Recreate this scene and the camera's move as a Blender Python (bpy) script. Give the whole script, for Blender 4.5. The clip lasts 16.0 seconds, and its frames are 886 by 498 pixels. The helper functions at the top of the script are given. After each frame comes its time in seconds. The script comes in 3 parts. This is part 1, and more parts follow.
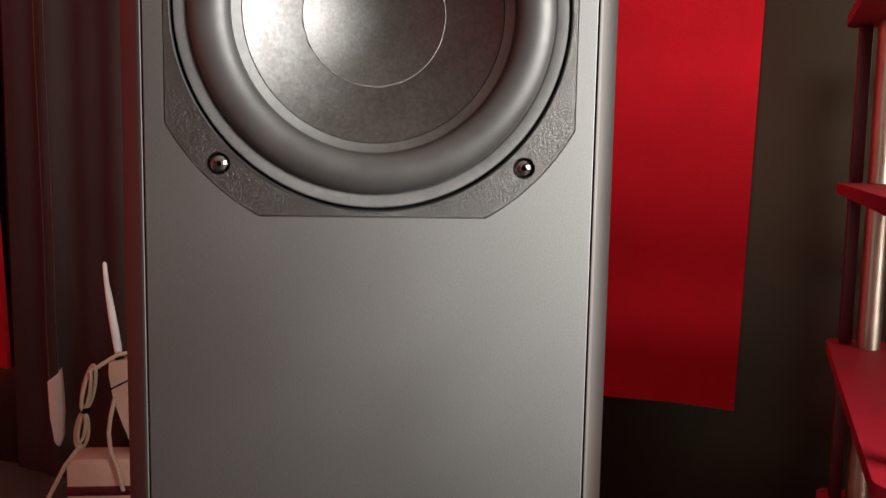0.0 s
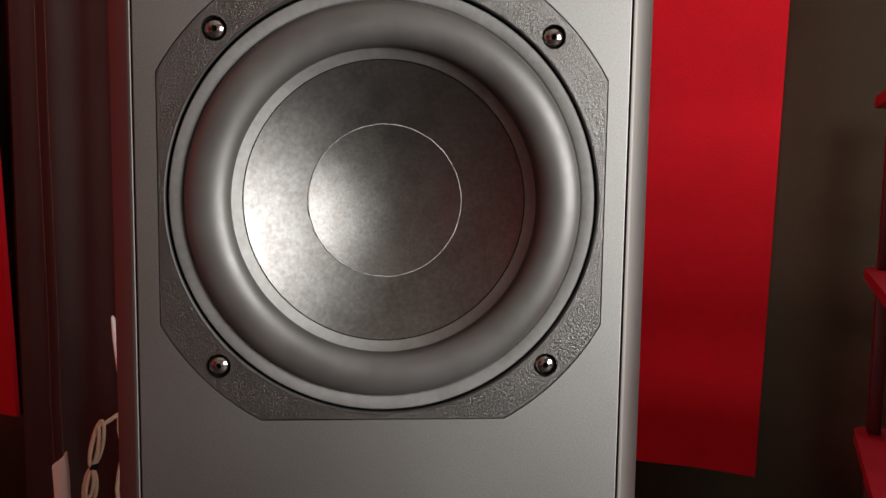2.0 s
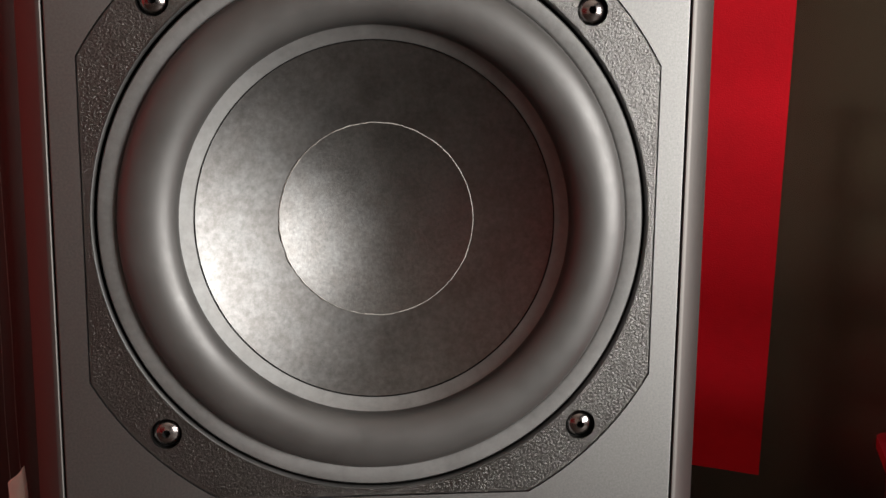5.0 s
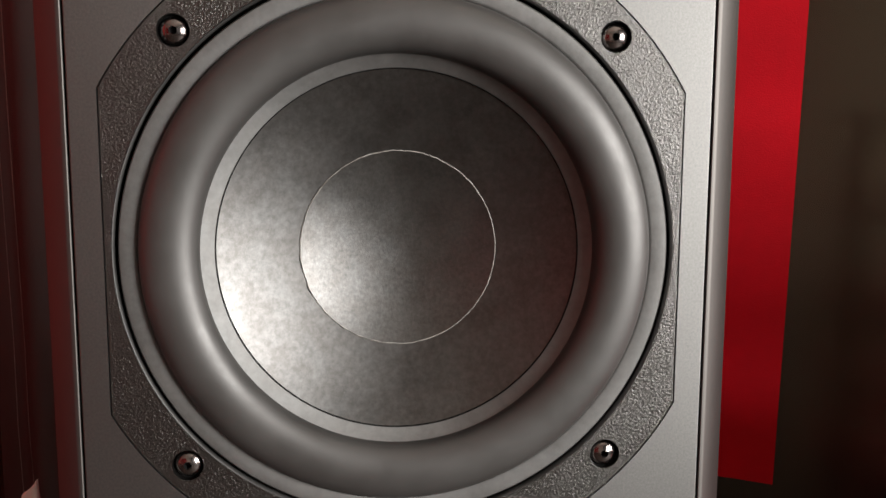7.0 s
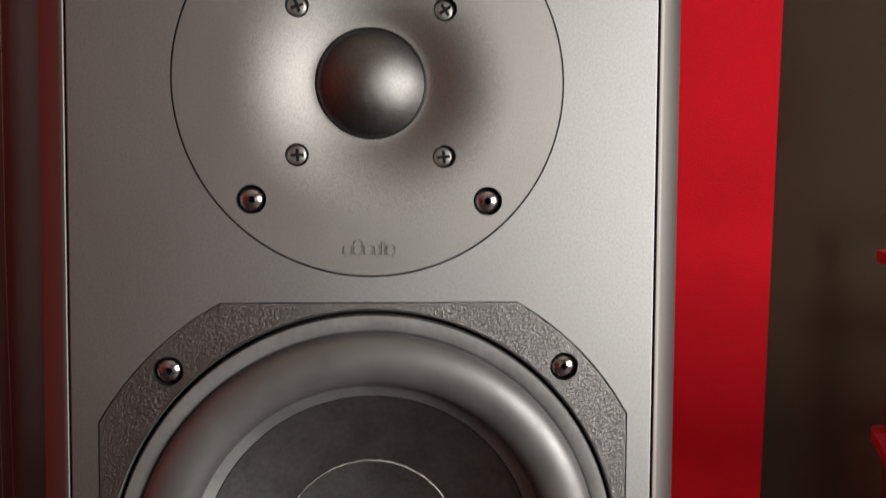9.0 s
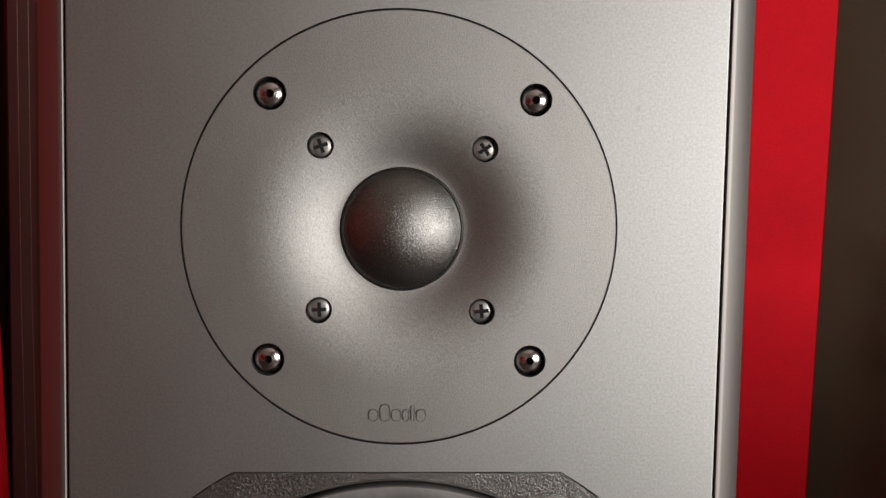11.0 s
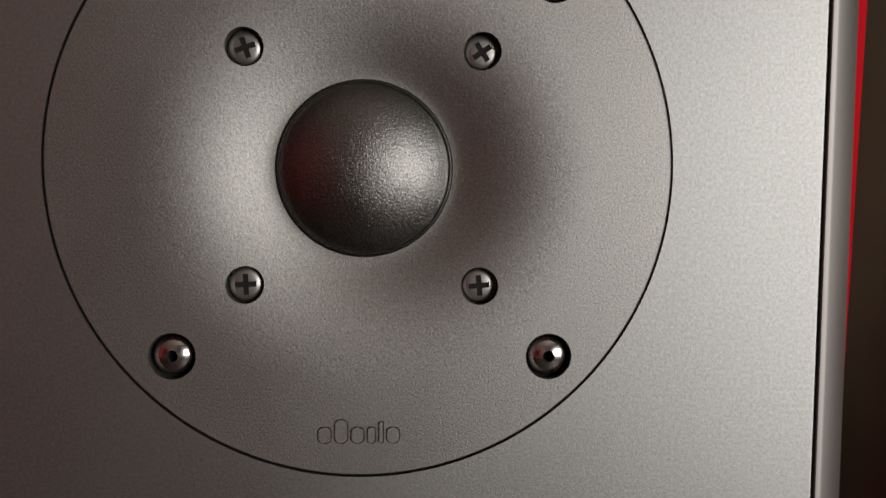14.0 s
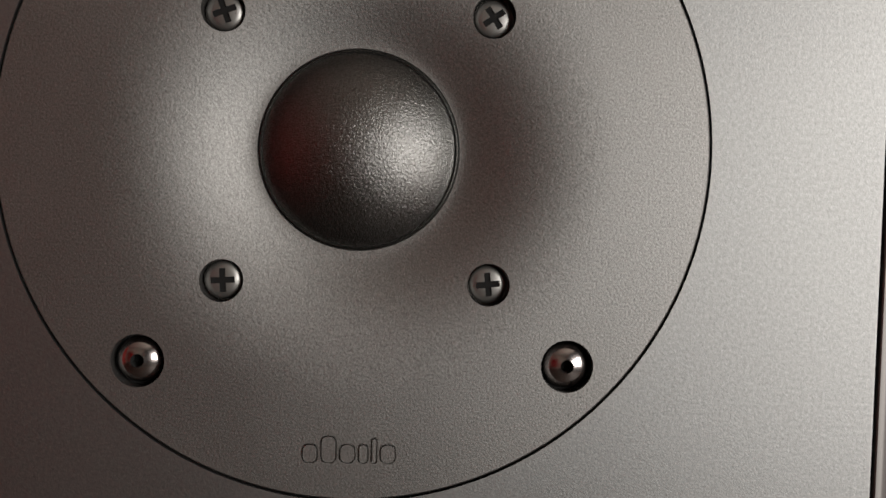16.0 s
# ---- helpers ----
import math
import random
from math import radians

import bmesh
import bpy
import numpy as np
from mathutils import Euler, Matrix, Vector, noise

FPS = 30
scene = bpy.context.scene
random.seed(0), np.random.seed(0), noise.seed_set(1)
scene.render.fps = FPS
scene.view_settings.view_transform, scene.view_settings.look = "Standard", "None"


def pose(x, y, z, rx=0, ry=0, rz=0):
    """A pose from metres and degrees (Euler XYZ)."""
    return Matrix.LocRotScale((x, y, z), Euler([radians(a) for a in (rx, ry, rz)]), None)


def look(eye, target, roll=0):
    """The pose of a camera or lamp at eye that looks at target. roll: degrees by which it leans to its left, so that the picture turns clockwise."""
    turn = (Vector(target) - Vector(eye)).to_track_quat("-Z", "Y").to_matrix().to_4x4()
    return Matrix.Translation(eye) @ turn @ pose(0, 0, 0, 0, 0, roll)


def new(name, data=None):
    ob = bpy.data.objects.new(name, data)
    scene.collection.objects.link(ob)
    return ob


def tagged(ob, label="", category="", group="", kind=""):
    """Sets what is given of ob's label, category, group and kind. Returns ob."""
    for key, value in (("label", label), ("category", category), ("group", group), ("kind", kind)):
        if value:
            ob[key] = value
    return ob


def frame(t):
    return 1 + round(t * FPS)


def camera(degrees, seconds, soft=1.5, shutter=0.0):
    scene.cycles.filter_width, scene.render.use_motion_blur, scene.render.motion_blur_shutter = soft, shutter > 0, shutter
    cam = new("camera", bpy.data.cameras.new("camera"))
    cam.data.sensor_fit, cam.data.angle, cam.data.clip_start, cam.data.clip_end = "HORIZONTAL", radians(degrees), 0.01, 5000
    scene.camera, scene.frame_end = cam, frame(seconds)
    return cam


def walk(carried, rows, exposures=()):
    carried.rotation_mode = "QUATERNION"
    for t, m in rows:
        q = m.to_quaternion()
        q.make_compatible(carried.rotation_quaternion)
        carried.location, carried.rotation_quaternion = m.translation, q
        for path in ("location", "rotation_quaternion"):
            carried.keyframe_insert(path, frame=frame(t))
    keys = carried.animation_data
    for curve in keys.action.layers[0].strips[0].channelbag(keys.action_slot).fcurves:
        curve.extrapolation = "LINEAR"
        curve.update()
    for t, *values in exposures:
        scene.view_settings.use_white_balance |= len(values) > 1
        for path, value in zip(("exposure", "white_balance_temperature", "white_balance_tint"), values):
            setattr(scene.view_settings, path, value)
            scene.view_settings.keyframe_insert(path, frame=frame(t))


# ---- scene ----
cam = camera(54.5, 16.0, shutter=0.3)
PATH = [
    (0, (-0.0024, -0.3955, 0.6865), (0.1721, 1.5850, 0.4694), 1.02),
    (0.5, (0.0013, -0.3827, 0.7150), (0.1634, 1.6020, 0.5284), 0.94),
    (1, (0.0009, -0.3745, 0.7369), (0.1537, 1.6120, 0.5621), 0.96),
    (1.5, (0.0010, -0.3683, 0.7527), (0.1467, 1.6175, 0.5646), 0.88),
    (2, (-0.0024, -0.3598, 0.7681), (0.1452, 1.6242, 0.5641), 0.80),
    (2.5, (0.0015, -0.3436, 0.7800), (0.1630, 1.6373, 0.5559), 0.80),
    (3, (0.0025, -0.3170, 0.7793), (0.1828, 1.6606, 0.5413), 0.81),
    (3.5, (0.0022, -0.3004, 0.7751), (0.1946, 1.6751, 0.5299), 0.79),
    (4, (-0.0043, -0.2908, 0.7782), (0.1963, 1.6830, 0.5252), 0.74),
    (6.5, (-0.0076, -0.2758, 0.7792), (0.1690, 1.6995, 0.5196), 0.21),
    (7, (-0.0106, -0.2760, 0.7867), (0.1650, 1.7005, 0.5368), 0.23),
    (7.5, (-0.0073, -0.2776, 0.7957), (0.1698, 1.7031, 0.5824), 0.20),
    (8, (-0.0089, -0.2827, 0.8197), (0.1718, 1.6989, 0.6179), 0.33),
    (8.5, (-0.0095, -0.2939, 0.8483), (0.1782, 1.6909, 0.6898), 0.38),
    (9, (-0.0047, -0.3014, 0.8774), (0.1931, 1.6863, 0.7780), 0.39),
    (9.5, (-0.0046, -0.2991, 0.9095), (0.2097, 1.6873, 0.8191), 0.81),
    (9.7, (-0.0072, -0.2995, 0.9185), (0.1871, 1.6897, 0.8478), 0.79),
    (11.8, (-0.0019, -0.2343, 0.9319), (0.1167, 1.7567, 0.7836), 1.10),
    (12, (-0.0022, -0.2265, 0.9270), (0.1373, 1.7648, 0.8030), 0.98),
    (12.5, (0.0003, -0.2125, 0.9278), (0.1376, 1.7780, 0.7887), 0.79),
    (13, (0.0073, -0.2058, 0.9234), (0.1417, 1.7858, 0.7994), 0.46),
    (13.5, (0.0105, -0.1988, 0.9191), (0.1357, 1.7928, 0.7855), 0.35),
    (14, (0.0069, -0.1872, 0.9147), (0.1186, 1.8057, 0.7902), 0.62),
    (14.5, (0.0119, -0.1748, 0.9108), (0.1097, 1.8189, 0.7855), 0.63),
    (15, (0.0119, -0.1681, 0.9092), (0.1124, 1.8263, 0.7981), 0.78),
    (15.5, (0.0083, -0.1620, 0.9089), (0.0948, 1.8337, 0.8114), 1.01),
    (16, (0.0110, -0.1641, 0.9098), (0.0796, 1.8323, 0.8108), 1.17),
]
EXPOSURES = [(0.0, 0.5), (3.5, 0.25), (7.0, 0.27), (8.0, 0.2), (9.5, 0.55), (12.5, 0.22), (16.0, -0.12)]
walk(cam, [(t, look(eye, target, roll)) for t, eye, target, roll in PATH], EXPOSURES)

# ---- world and light ----
ROOM = Matrix.Rotation(radians(-25.5), 4, "Z")      # the room is turned against the loudspeaker, which is toed in
U_RIGHT, U_LEFT, V_BACK, V_FRONT, H = 2.0, -1.98, 1.021, -2.9, 2.5
WIN_V0, WIN_V1, WIN_Z0, WIN_Z1 = -1.28, 0.05, 0.6, 1.5

world = bpy.data.worlds.new("sky")
scene.world = world
world.use_nodes = True
sky = world.node_tree.nodes.new("ShaderNodeTexSky")
sky.sky_type, sky.sun_disc, sky.sun_elevation, sky.sun_rotation = "NISHITA", False, radians(35), radians(200)
world.node_tree.links.new(sky.outputs[0], world.node_tree.nodes["Background"].inputs[0])
world.node_tree.nodes["Background"].inputs[1].default_value = 0.1

lamp = bpy.data.lights.new("window_daylight", "AREA")
lamp.shape, lamp.size, lamp.size_y, lamp.energy = "RECTANGLE", WIN_V1 - WIN_V0 - 0.1, WIN_Z1 - WIN_Z0 - 0.1, 98.0
lamp.color = (1.0, 0.955, 0.905)
lamp_ob = new("window_daylight", lamp)
eye = ROOM @ Vector((U_RIGHT + 0.02, (WIN_V0 + WIN_V1) / 2, (WIN_Z0 + WIN_Z1) / 2))
lamp_ob.matrix_world = look(eye, eye + ROOM @ Vector((-1, 0, 0)))


# ---- materials ----
def material(name, color, rough=0.5, metal=0.0, vary=0.15, scale=40.0, bump=0.0, bump_scale=800.0, fine=0.0, fine_scale=3000.0,
             rough_vary=0.08, spec=0.5, second=None, ior=1.5):
    """A surface with variation at two scales and fine relief."""
    m = bpy.data.materials.new(name)
    m.use_nodes = True
    nt = m.node_tree
    n, l = nt.nodes, nt.links
    b = n["Principled BSDF"]
    b.inputs["Metallic"].default_value = metal
    b.inputs["Specular IOR Level"].default_value = spec
    b.inputs["IOR"].default_value = ior
    tc = n.new("ShaderNodeTexCoord")
    big = n.new("ShaderNodeTexNoise")
    big.inputs["Scale"].default_value, big.inputs["Detail"].default_value = scale, 6.0
    small = n.new("ShaderNodeTexNoise")
    small.inputs["Scale"].default_value, small.inputs["Detail"].default_value = scale * 9, 3.0
    for t in (big, small):
        l.new(tc.outputs["Object"], t.inputs["Vector"])
    add = n.new("ShaderNodeMath")
    add.operation = "MULTIPLY_ADD"
    add.inputs[1].default_value = 0.4
    l.new(small.outputs["Fac"], add.inputs[0])
    l.new(big.outputs["Fac"], add.inputs[2])
    ramp = n.new("ShaderNodeValToRGB")
    ramp.color_ramp.elements[0].position, ramp.color_ramp.elements[1].position = 0.45, 0.95
    lo = [c * (1 - vary) for c in color]
    hi = second or [min(1, c * (1 + vary)) for c in color]
    ramp.color_ramp.elements[0].color, ramp.color_ramp.elements[1].color = (*lo, 1), (*hi, 1)
    l.new(add.outputs[0], ramp.inputs[0])
    l.new(ramp.outputs[0], b.inputs["Base Color"])
    mr = n.new("ShaderNodeMapRange")
    mr.inputs["From Min"].default_value, mr.inputs["From Max"].default_value = 0.4, 1.0
    mr.inputs["To Min"].default_value, mr.inputs["To Max"].default_value = rough - rough_vary, rough + rough_vary
    l.new(add.outputs[0], mr.inputs["Value"])
    l.new(mr.outputs[0], b.inputs["Roughness"])
    last = None
    for depth, sc in ((bump, bump_scale), (fine, fine_scale)):
        if depth:
            t = n.new("ShaderNodeTexNoise")
            t.inputs["Scale"].default_value, t.inputs["Detail"].default_value = sc, 4.0
            l.new(tc.outputs["Object"], t.inputs["Vector"])
            bp = n.new("ShaderNodeBump")
            bp.inputs["Strength"].default_value, bp.inputs["Distance"].default_value = 1.0, depth
            l.new(t.outputs["Fac"], bp.inputs["Height"])
            if last:
                l.new(last.outputs[0], bp.inputs["Normal"])
            last = bp
    if last:
        l.new(last.outputs[0], b.inputs["Normal"])
    return m


def satin(name, base, sheen, rough, bump, bump_scale, fine=0.0, fine_scale=5000.0, scale=14.0, vary=0.08, specks=0.0, grain_scale=2300.0, stains=0.0):
    """Grey paint with metal flakes: a dark body colour under a broad soft sheen."""
    m = material(name, base, 0.6, scale=scale, vary=vary, bump=bump, bump_scale=bump_scale, fine=fine, fine_scale=fine_scale, spec=0.0)
    nt = m.node_tree
    n, l = nt.nodes, nt.links
    b, out = n["Principled BSDF"], n["Material Output"]
    gloss = n.new("ShaderNodeBsdfAnisotropic")
    gloss.distribution = "BECKMANN"
    tc = n.new("ShaderNodeTexCoord")
    grain = n.new("ShaderNodeTexNoise")
    grain.inputs["Scale"].default_value, grain.inputs["Detail"].default_value = grain_scale, 6.0
    grain.inputs["Roughness"].default_value = 0.72
    wide = n.new("ShaderNodeTexNoise")
    wide.inputs["Scale"].default_value, wide.inputs["Detail"].default_value = scale, 5.0
    for t in (grain, wide):
        l.new(tc.outputs["Object"], t.inputs["Vector"])
    ramp = n.new("ShaderNodeValToRGB")
    ramp.color_ramp.elements[0].position, ramp.color_ramp.elements[1].position = 0.3, 0.75
    k = 0.1 + specks
    ramp.color_ramp.elements[0].color = (*[c * (1 - k) for c in sheen], 1)
    ramp.color_ramp.elements[1].color = (*[c * (1 + k) for c in sheen], 1)
    l.new(grain.outputs["Fac"], ramp.inputs[0])
    sheen_colour = ramp.outputs[0]
    if stains:
        # dull brownish handling stains over the sheen
        blot = n.new("ShaderNodeTexNoise")
        blot.inputs["Scale"].default_value, blot.inputs["Detail"].default_value, blot.inputs["Roughness"].default_value = 120.0, 8.0, 0.72
        l.new(tc.outputs["Object"], blot.inputs["Vector"])
        tone = n.new("ShaderNodeValToRGB")
        tone.color_ramp.elements[0].position, tone.color_ramp.elements[1].position = 0.4, 0.62
        tone.color_ramp.elements[0].color = (1 - 0.75 * stains, 1 - 0.9 * stains, 1 - stains, 1)
        tone.color_ramp.elements[1].color = (1, 1, 1, 1)
        l.new(blot.outputs["Fac"], tone.inputs[0])
        both = n.new("ShaderNodeMix")
        both.data_type, both.blend_type = "RGBA", "MULTIPLY"
        both.inputs[0].default_value = 1.0
        l.new(sheen_colour, both.inputs[6])
        l.new(tone.outputs[0], both.inputs[7])
        sheen_colour = both.outputs[2]
    l.new(sheen_colour, gloss.inputs["Color"])
    mr = n.new("ShaderNodeMapRange")
    mr.inputs["To Min"].default_value, mr.inputs["To Max"].default_value = rough - 0.03, rough + 0.03
    l.new(wide.outputs["Fac"], mr.inputs["Value"])
    l.new(mr.outputs[0], gloss.inputs["Roughness"])
    if b.inputs["Normal"].links:
        l.new(b.inputs["Normal"].links[0].from_socket, gloss.inputs["Normal"])
    mix = n.new("ShaderNodeAddShader")
    l.new(b.outputs[0], mix.inputs[0])
    l.new(gloss.outputs[0], mix.inputs[1])
    l.new(mix.outputs[0], out.inputs["Surface"])
    return m


BAFFLE = satin("satin_grey_metallic_paint", (0.009, 0.009, 0.009), (0.15, 0.151, 0.149), 0.545, 0.00004, 2300, fine=0.000018, fine_scale=5500, specks=0.12, grain_scale=1300)
CABINET = satin("satin_cabinet_lacquer", (0.02, 0.0185, 0.018), (0.082, 0.079, 0.076), 0.55, 0.00001, 1500)
GUIDE = satin("moulded_grey_plastic", (0.013, 0.0125, 0.012), (0.136, 0.134, 0.13), 0.545, 0.00005, 2300, fine=0.000026, fine_scale=5200, scale=30, specks=0.28)
CRINKLE = satin("black_crinkle_paint", (0.0055, 0.0053, 0.0051), (0.086, 0.085, 0.083), 0.35, 0.00028, 1600, fine=0.00009, fine_scale=3400, scale=60, vary=0.3, specks=0.2)
RUBBER = material("grey_rubber", (0.03, 0.029, 0.028), 0.49, bump=0.00002, bump_scale=300, scale=60, vary=0.12, ior=1.68)
CONE = satin("black_polymer_cone", (0.0075, 0.0072, 0.007), (0.106, 0.107, 0.107), 0.44, 0.00003, 2000, scale=90, vary=0.5, specks=0.15, grain_scale=480, stains=0.17)
CAP = satin("black_dust_cap", (0.012, 0.012, 0.0115), (0.114, 0.115, 0.115), 0.46, 0.00005, 1800, scale=90, vary=0.4, specks=0.24, grain_scale=750, stains=0.2)
GASKET = satin("dusty_grey_gasket", (0.03, 0.03, 0.0295), (0.11, 0.112, 0.112), 0.58, 0.00003, 500, scale=45, vary=0.4, specks=0.08, grain_scale=300, stains=0.1)
BEAD = material("dried_glue", (0.3, 0.29, 0.27), 0.4, vary=0.4, scale=300)
DOME = satin("black_coated_dome", (0.005, 0.0048, 0.0046), (0.098, 0.097, 0.094), 0.4, 0.00013, 1900, fine=0.00008, fine_scale=3800, scale=120, vary=0.3, specks=0.4)
CHROME = material("black_chrome", (0.22, 0.2, 0.195), 0.2, metal=1.0, vary=0.1, rough_vary=0.05)
PAN = material("dull_black_steel", (0.17, 0.167, 0.16), 0.42, metal=0.9, vary=0.2, rough_vary=0.06)
DARK = material("inside_black", (0.006, 0.006, 0.006), 0.9, spec=0.1)
RED_FELT = material("red_felt", (0.35, 0.0045, 0.0105), 0.9, bump=0.0004, bump_scale=500, scale=9, vary=0.1, spec=0.1)
RED_LACQUER = material("red_lacquer", (0.36, 0.006, 0.02), 0.6, scale=20, vary=0.1, spec=0.3)
MAROON = material("maroon_lacquer", (0.07, 0.003, 0.01), 0.45, scale=20, vary=0.15)
DRAPE = material("dark_maroon_cloth", (0.02, 0.0078, 0.0066), 0.75, bump=0.0005, bump_scale=400, scale=8, vary=0.3)
TUBE = material("brushed_steel_tube", (0.42, 0.35, 0.28), 0.36, metal=1.0, scale=25, vary=0.2)
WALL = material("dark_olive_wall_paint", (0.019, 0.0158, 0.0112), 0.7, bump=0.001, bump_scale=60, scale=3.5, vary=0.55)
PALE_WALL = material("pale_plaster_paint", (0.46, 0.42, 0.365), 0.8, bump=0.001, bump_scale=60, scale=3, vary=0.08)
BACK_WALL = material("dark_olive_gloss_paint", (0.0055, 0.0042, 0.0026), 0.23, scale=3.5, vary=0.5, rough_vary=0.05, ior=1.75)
BACK_WALL.node_tree.nodes["Principled BSDF"].inputs["Specular Tint"].default_value = (1.0, 0.86, 0.66, 1.0)
RED_WALL = material("red_wall_paint", (0.75, 0.075, 0.07), 0.7, bump=0.001, bump_scale=60, scale=3, vary=0.2)
FLOOR = material("dark_floor", (0.055, 0.043, 0.035), 0.55, bump=0.0006, bump_scale=80, scale=5, vary=0.35)
CEIL = material("ceiling_paint", (0.6, 0.55, 0.49), 0.9, scale=3, vary=0.06)
WHITE = material("white_plastic", (0.72, 0.69, 0.66), 0.4, scale=30, vary=0.06)
BEIGE = material("beige_plastic", (0.5, 0.33, 0.26), 0.55, scale=25, vary=0.1)
CORD = material("cream_cord", (0.42, 0.31, 0.23), 0.6, scale=200, vary=0.15)
FRAME_PAINT = material("white_window_paint", (0.75, 0.74, 0.7), 0.45, scale=12, vary=0.05)


def glass():
    m = bpy.data.materials.new("window_glass")
    m.use_nodes = True
    b = m.node_tree.nodes["Principled BSDF"]
    b.inputs["Transmission Weight"].default_value, b.inputs["Roughness"].default_value, b.inputs["IOR"].default_value = 1.0, 0.0, 1.45
    return m


GLASS = glass()


# ---- building helpers ----
def sharpen(bm, angle=32):
    for f in bm.faces:
        f.smooth = True
    lim = radians(angle)
    for e in bm.edges:
        e.smooth = len(e.link_faces) == 2 and e.calc_face_angle(0.0) < lim


def mesh_of(bm, name, mat, angle=32):
    bmesh.ops.recalc_face_normals(bm, faces=bm.faces)
    sharpen(bm, angle)
    me = bpy.data.meshes.new(name)
    bm.to_mesh(me)
    bm.free()
    me.materials.append(mat)
    return me


def placed(ob):
    """Where an object stands in the world."""
    return (placed(ob.parent) @ ob.matrix_parent_inverse if ob.parent else Matrix()) @ ob.matrix_basis


def part(name, bm, mat, parent=None, label="", angle=32):
    """Links a bmesh as one mesh object under a thing or a part."""
    ob = new(name, mesh_of(bm, name, mat, angle))
    if parent:
        ob.parent = parent
        ob.matrix_parent_inverse = placed(parent).inverted()
    return tagged(ob, label)


def thing(name, at, label, category, group="", kind=""):
    ob = new(name)
    ob.matrix_basis = Matrix.Translation(at)
    ob.empty_display_size = 0.05
    return tagged(ob, label, category, group, kind)


def box(x0, x1, y0, y1, z0, z1, bevel=0.0, seg=2, bm=None):
    b = bmesh.new()
    bmesh.ops.create_cube(b, size=1)
    for v in b.verts:
        v.co = Vector(((x0 + x1) / 2 + v.co.x * (x1 - x0), (y0 + y1) / 2 + v.co.y * (y1 - y0), (z0 + z1) / 2 + v.co.z * (z1 - z0)))
    if bevel:
        bmesh.ops.bevel(b, geom=b.edges[:], offset=bevel, segments=seg, profile=0.5, affect="EDGES")
    if bm is None:
        return b
    me = bpy.data.meshes.new("tmp")
    b.to_mesh(me)
    b.free()
    bm.from_mesh(me)
    bpy.data.meshes.remove(me)
    return bm


def lathe(profile, cx=0.0, cz=0.0, n=128, closed=False):
    """Turns (r, y) pairs about an axis along y."""
    bm = bmesh.new()
    rings = []
    for r, y in profile:
        if r < 1e-7:
            rings.append([bm.verts.new((cx, y, cz))])
        else:
            rings.append([bm.verts.new((cx + r * math.cos(2 * math.pi * k / n), y, cz + r * math.sin(2 * math.pi * k / n))) for k in range(n)])
    pairs = list(zip(rings, rings[1:])) + ([(rings[-1], rings[0])] if closed else [])
    for a, b in pairs:
        for k in range(n):
            j = (k + 1) % n
            if len(a) == 1:
                bm.faces.new((a[0], b[k], b[j]))
            elif len(b) == 1:
                bm.faces.new((a[k], a[j], b[0]))
            else:
                bm.faces.new((a[k], a[j], b[j], b[k]))
    return bm


def prism(outline, lo, hi, axis="y"):
    """Extrudes an outline of (a, b) pairs along y (a, b = x, z) or z (a, b = x, y)."""
    bm = bmesh.new()
    put = (lambda a, b, c: (a, c, b)) if axis == "y" else (lambda a, b, c: (a, b, c))
    lower = [bm.verts.new(put(a, b, lo)) for a, b in outline]
    upper = [bm.verts.new(put(a, b, hi)) for a, b in outline]
    k = len(outline)
    for i in range(k):
        bm.faces.new((lower[i], lower[(i + 1) % k], upper[(i + 1) % k], upper[i]))
    bm.faces.new(lower)
    bm.faces.new(upper)
    return bm


def tube(points, radius, n=10, cap=True):
    """A round bar along points; radius may be one number or one a point."""
    bm = bmesh.new()
    pts = [Vector(p) for p in points]
    rad = radius if isinstance(radius, (list, tuple)) else [radius] * len(pts)
    rings, side = [], Vector((1, 0.13, 0.07))
    for i, p in enumerate(pts):
        d = (pts[min(i + 1, len(pts) - 1)] - pts[max(i - 1, 0)]).normalized()
        a = (side - d * side.dot(d)).normalized()
        side = a
        b = d.cross(a)
        rings.append([bm.verts.new(p + rad[i] * (a * math.cos(2 * math.pi * k / n) + b * math.sin(2 * math.pi * k / n))) for k in range(n)])
    for a, b in zip(rings, rings[1:]):
        for k in range(n):
            bm.faces.new((a[k], a[(k + 1) % n], b[(k + 1) % n], b[k]))
    if cap:
        bm.faces.new(rings[0])
        bm.faces.new(rings[-1])
    return bm


def cut(ob, *cutters, angle=32):
    """Takes the cutters' bodies out of ob."""
    tools = []
    for bm in cutters:
        bmesh.ops.recalc_face_normals(bm, faces=bm.faces)
        me = bpy.data.meshes.new("cutter")
        bm.to_mesh(me)
        bm.free()
        t = new("cutter", me)
        tools.append(t)
        mod = ob.modifiers.new("cut", "BOOLEAN")
        mod.operation, mod.solver, mod.object = "DIFFERENCE", "EXACT", t
    bpy.context.view_layer.update()
    done = bpy.data.meshes.new_from_object(ob.evaluated_get(bpy.context.evaluated_depsgraph_get()))
    ob.modifiers.clear()
    ob.data = done
    bm = bmesh.new()
    bm.from_mesh(done)
    bmesh.ops.remove_doubles(bm, verts=bm.verts, dist=1e-6)
    bmesh.ops.dissolve_limit(bm, angle_limit=radians(0.2), verts=bm.verts, edges=bm.edges)
    sharpen(bm, angle)
    bm.to_mesh(done)
    bm.free()
    for t in tools:
        bpy.data.objects.remove(t)
    return ob


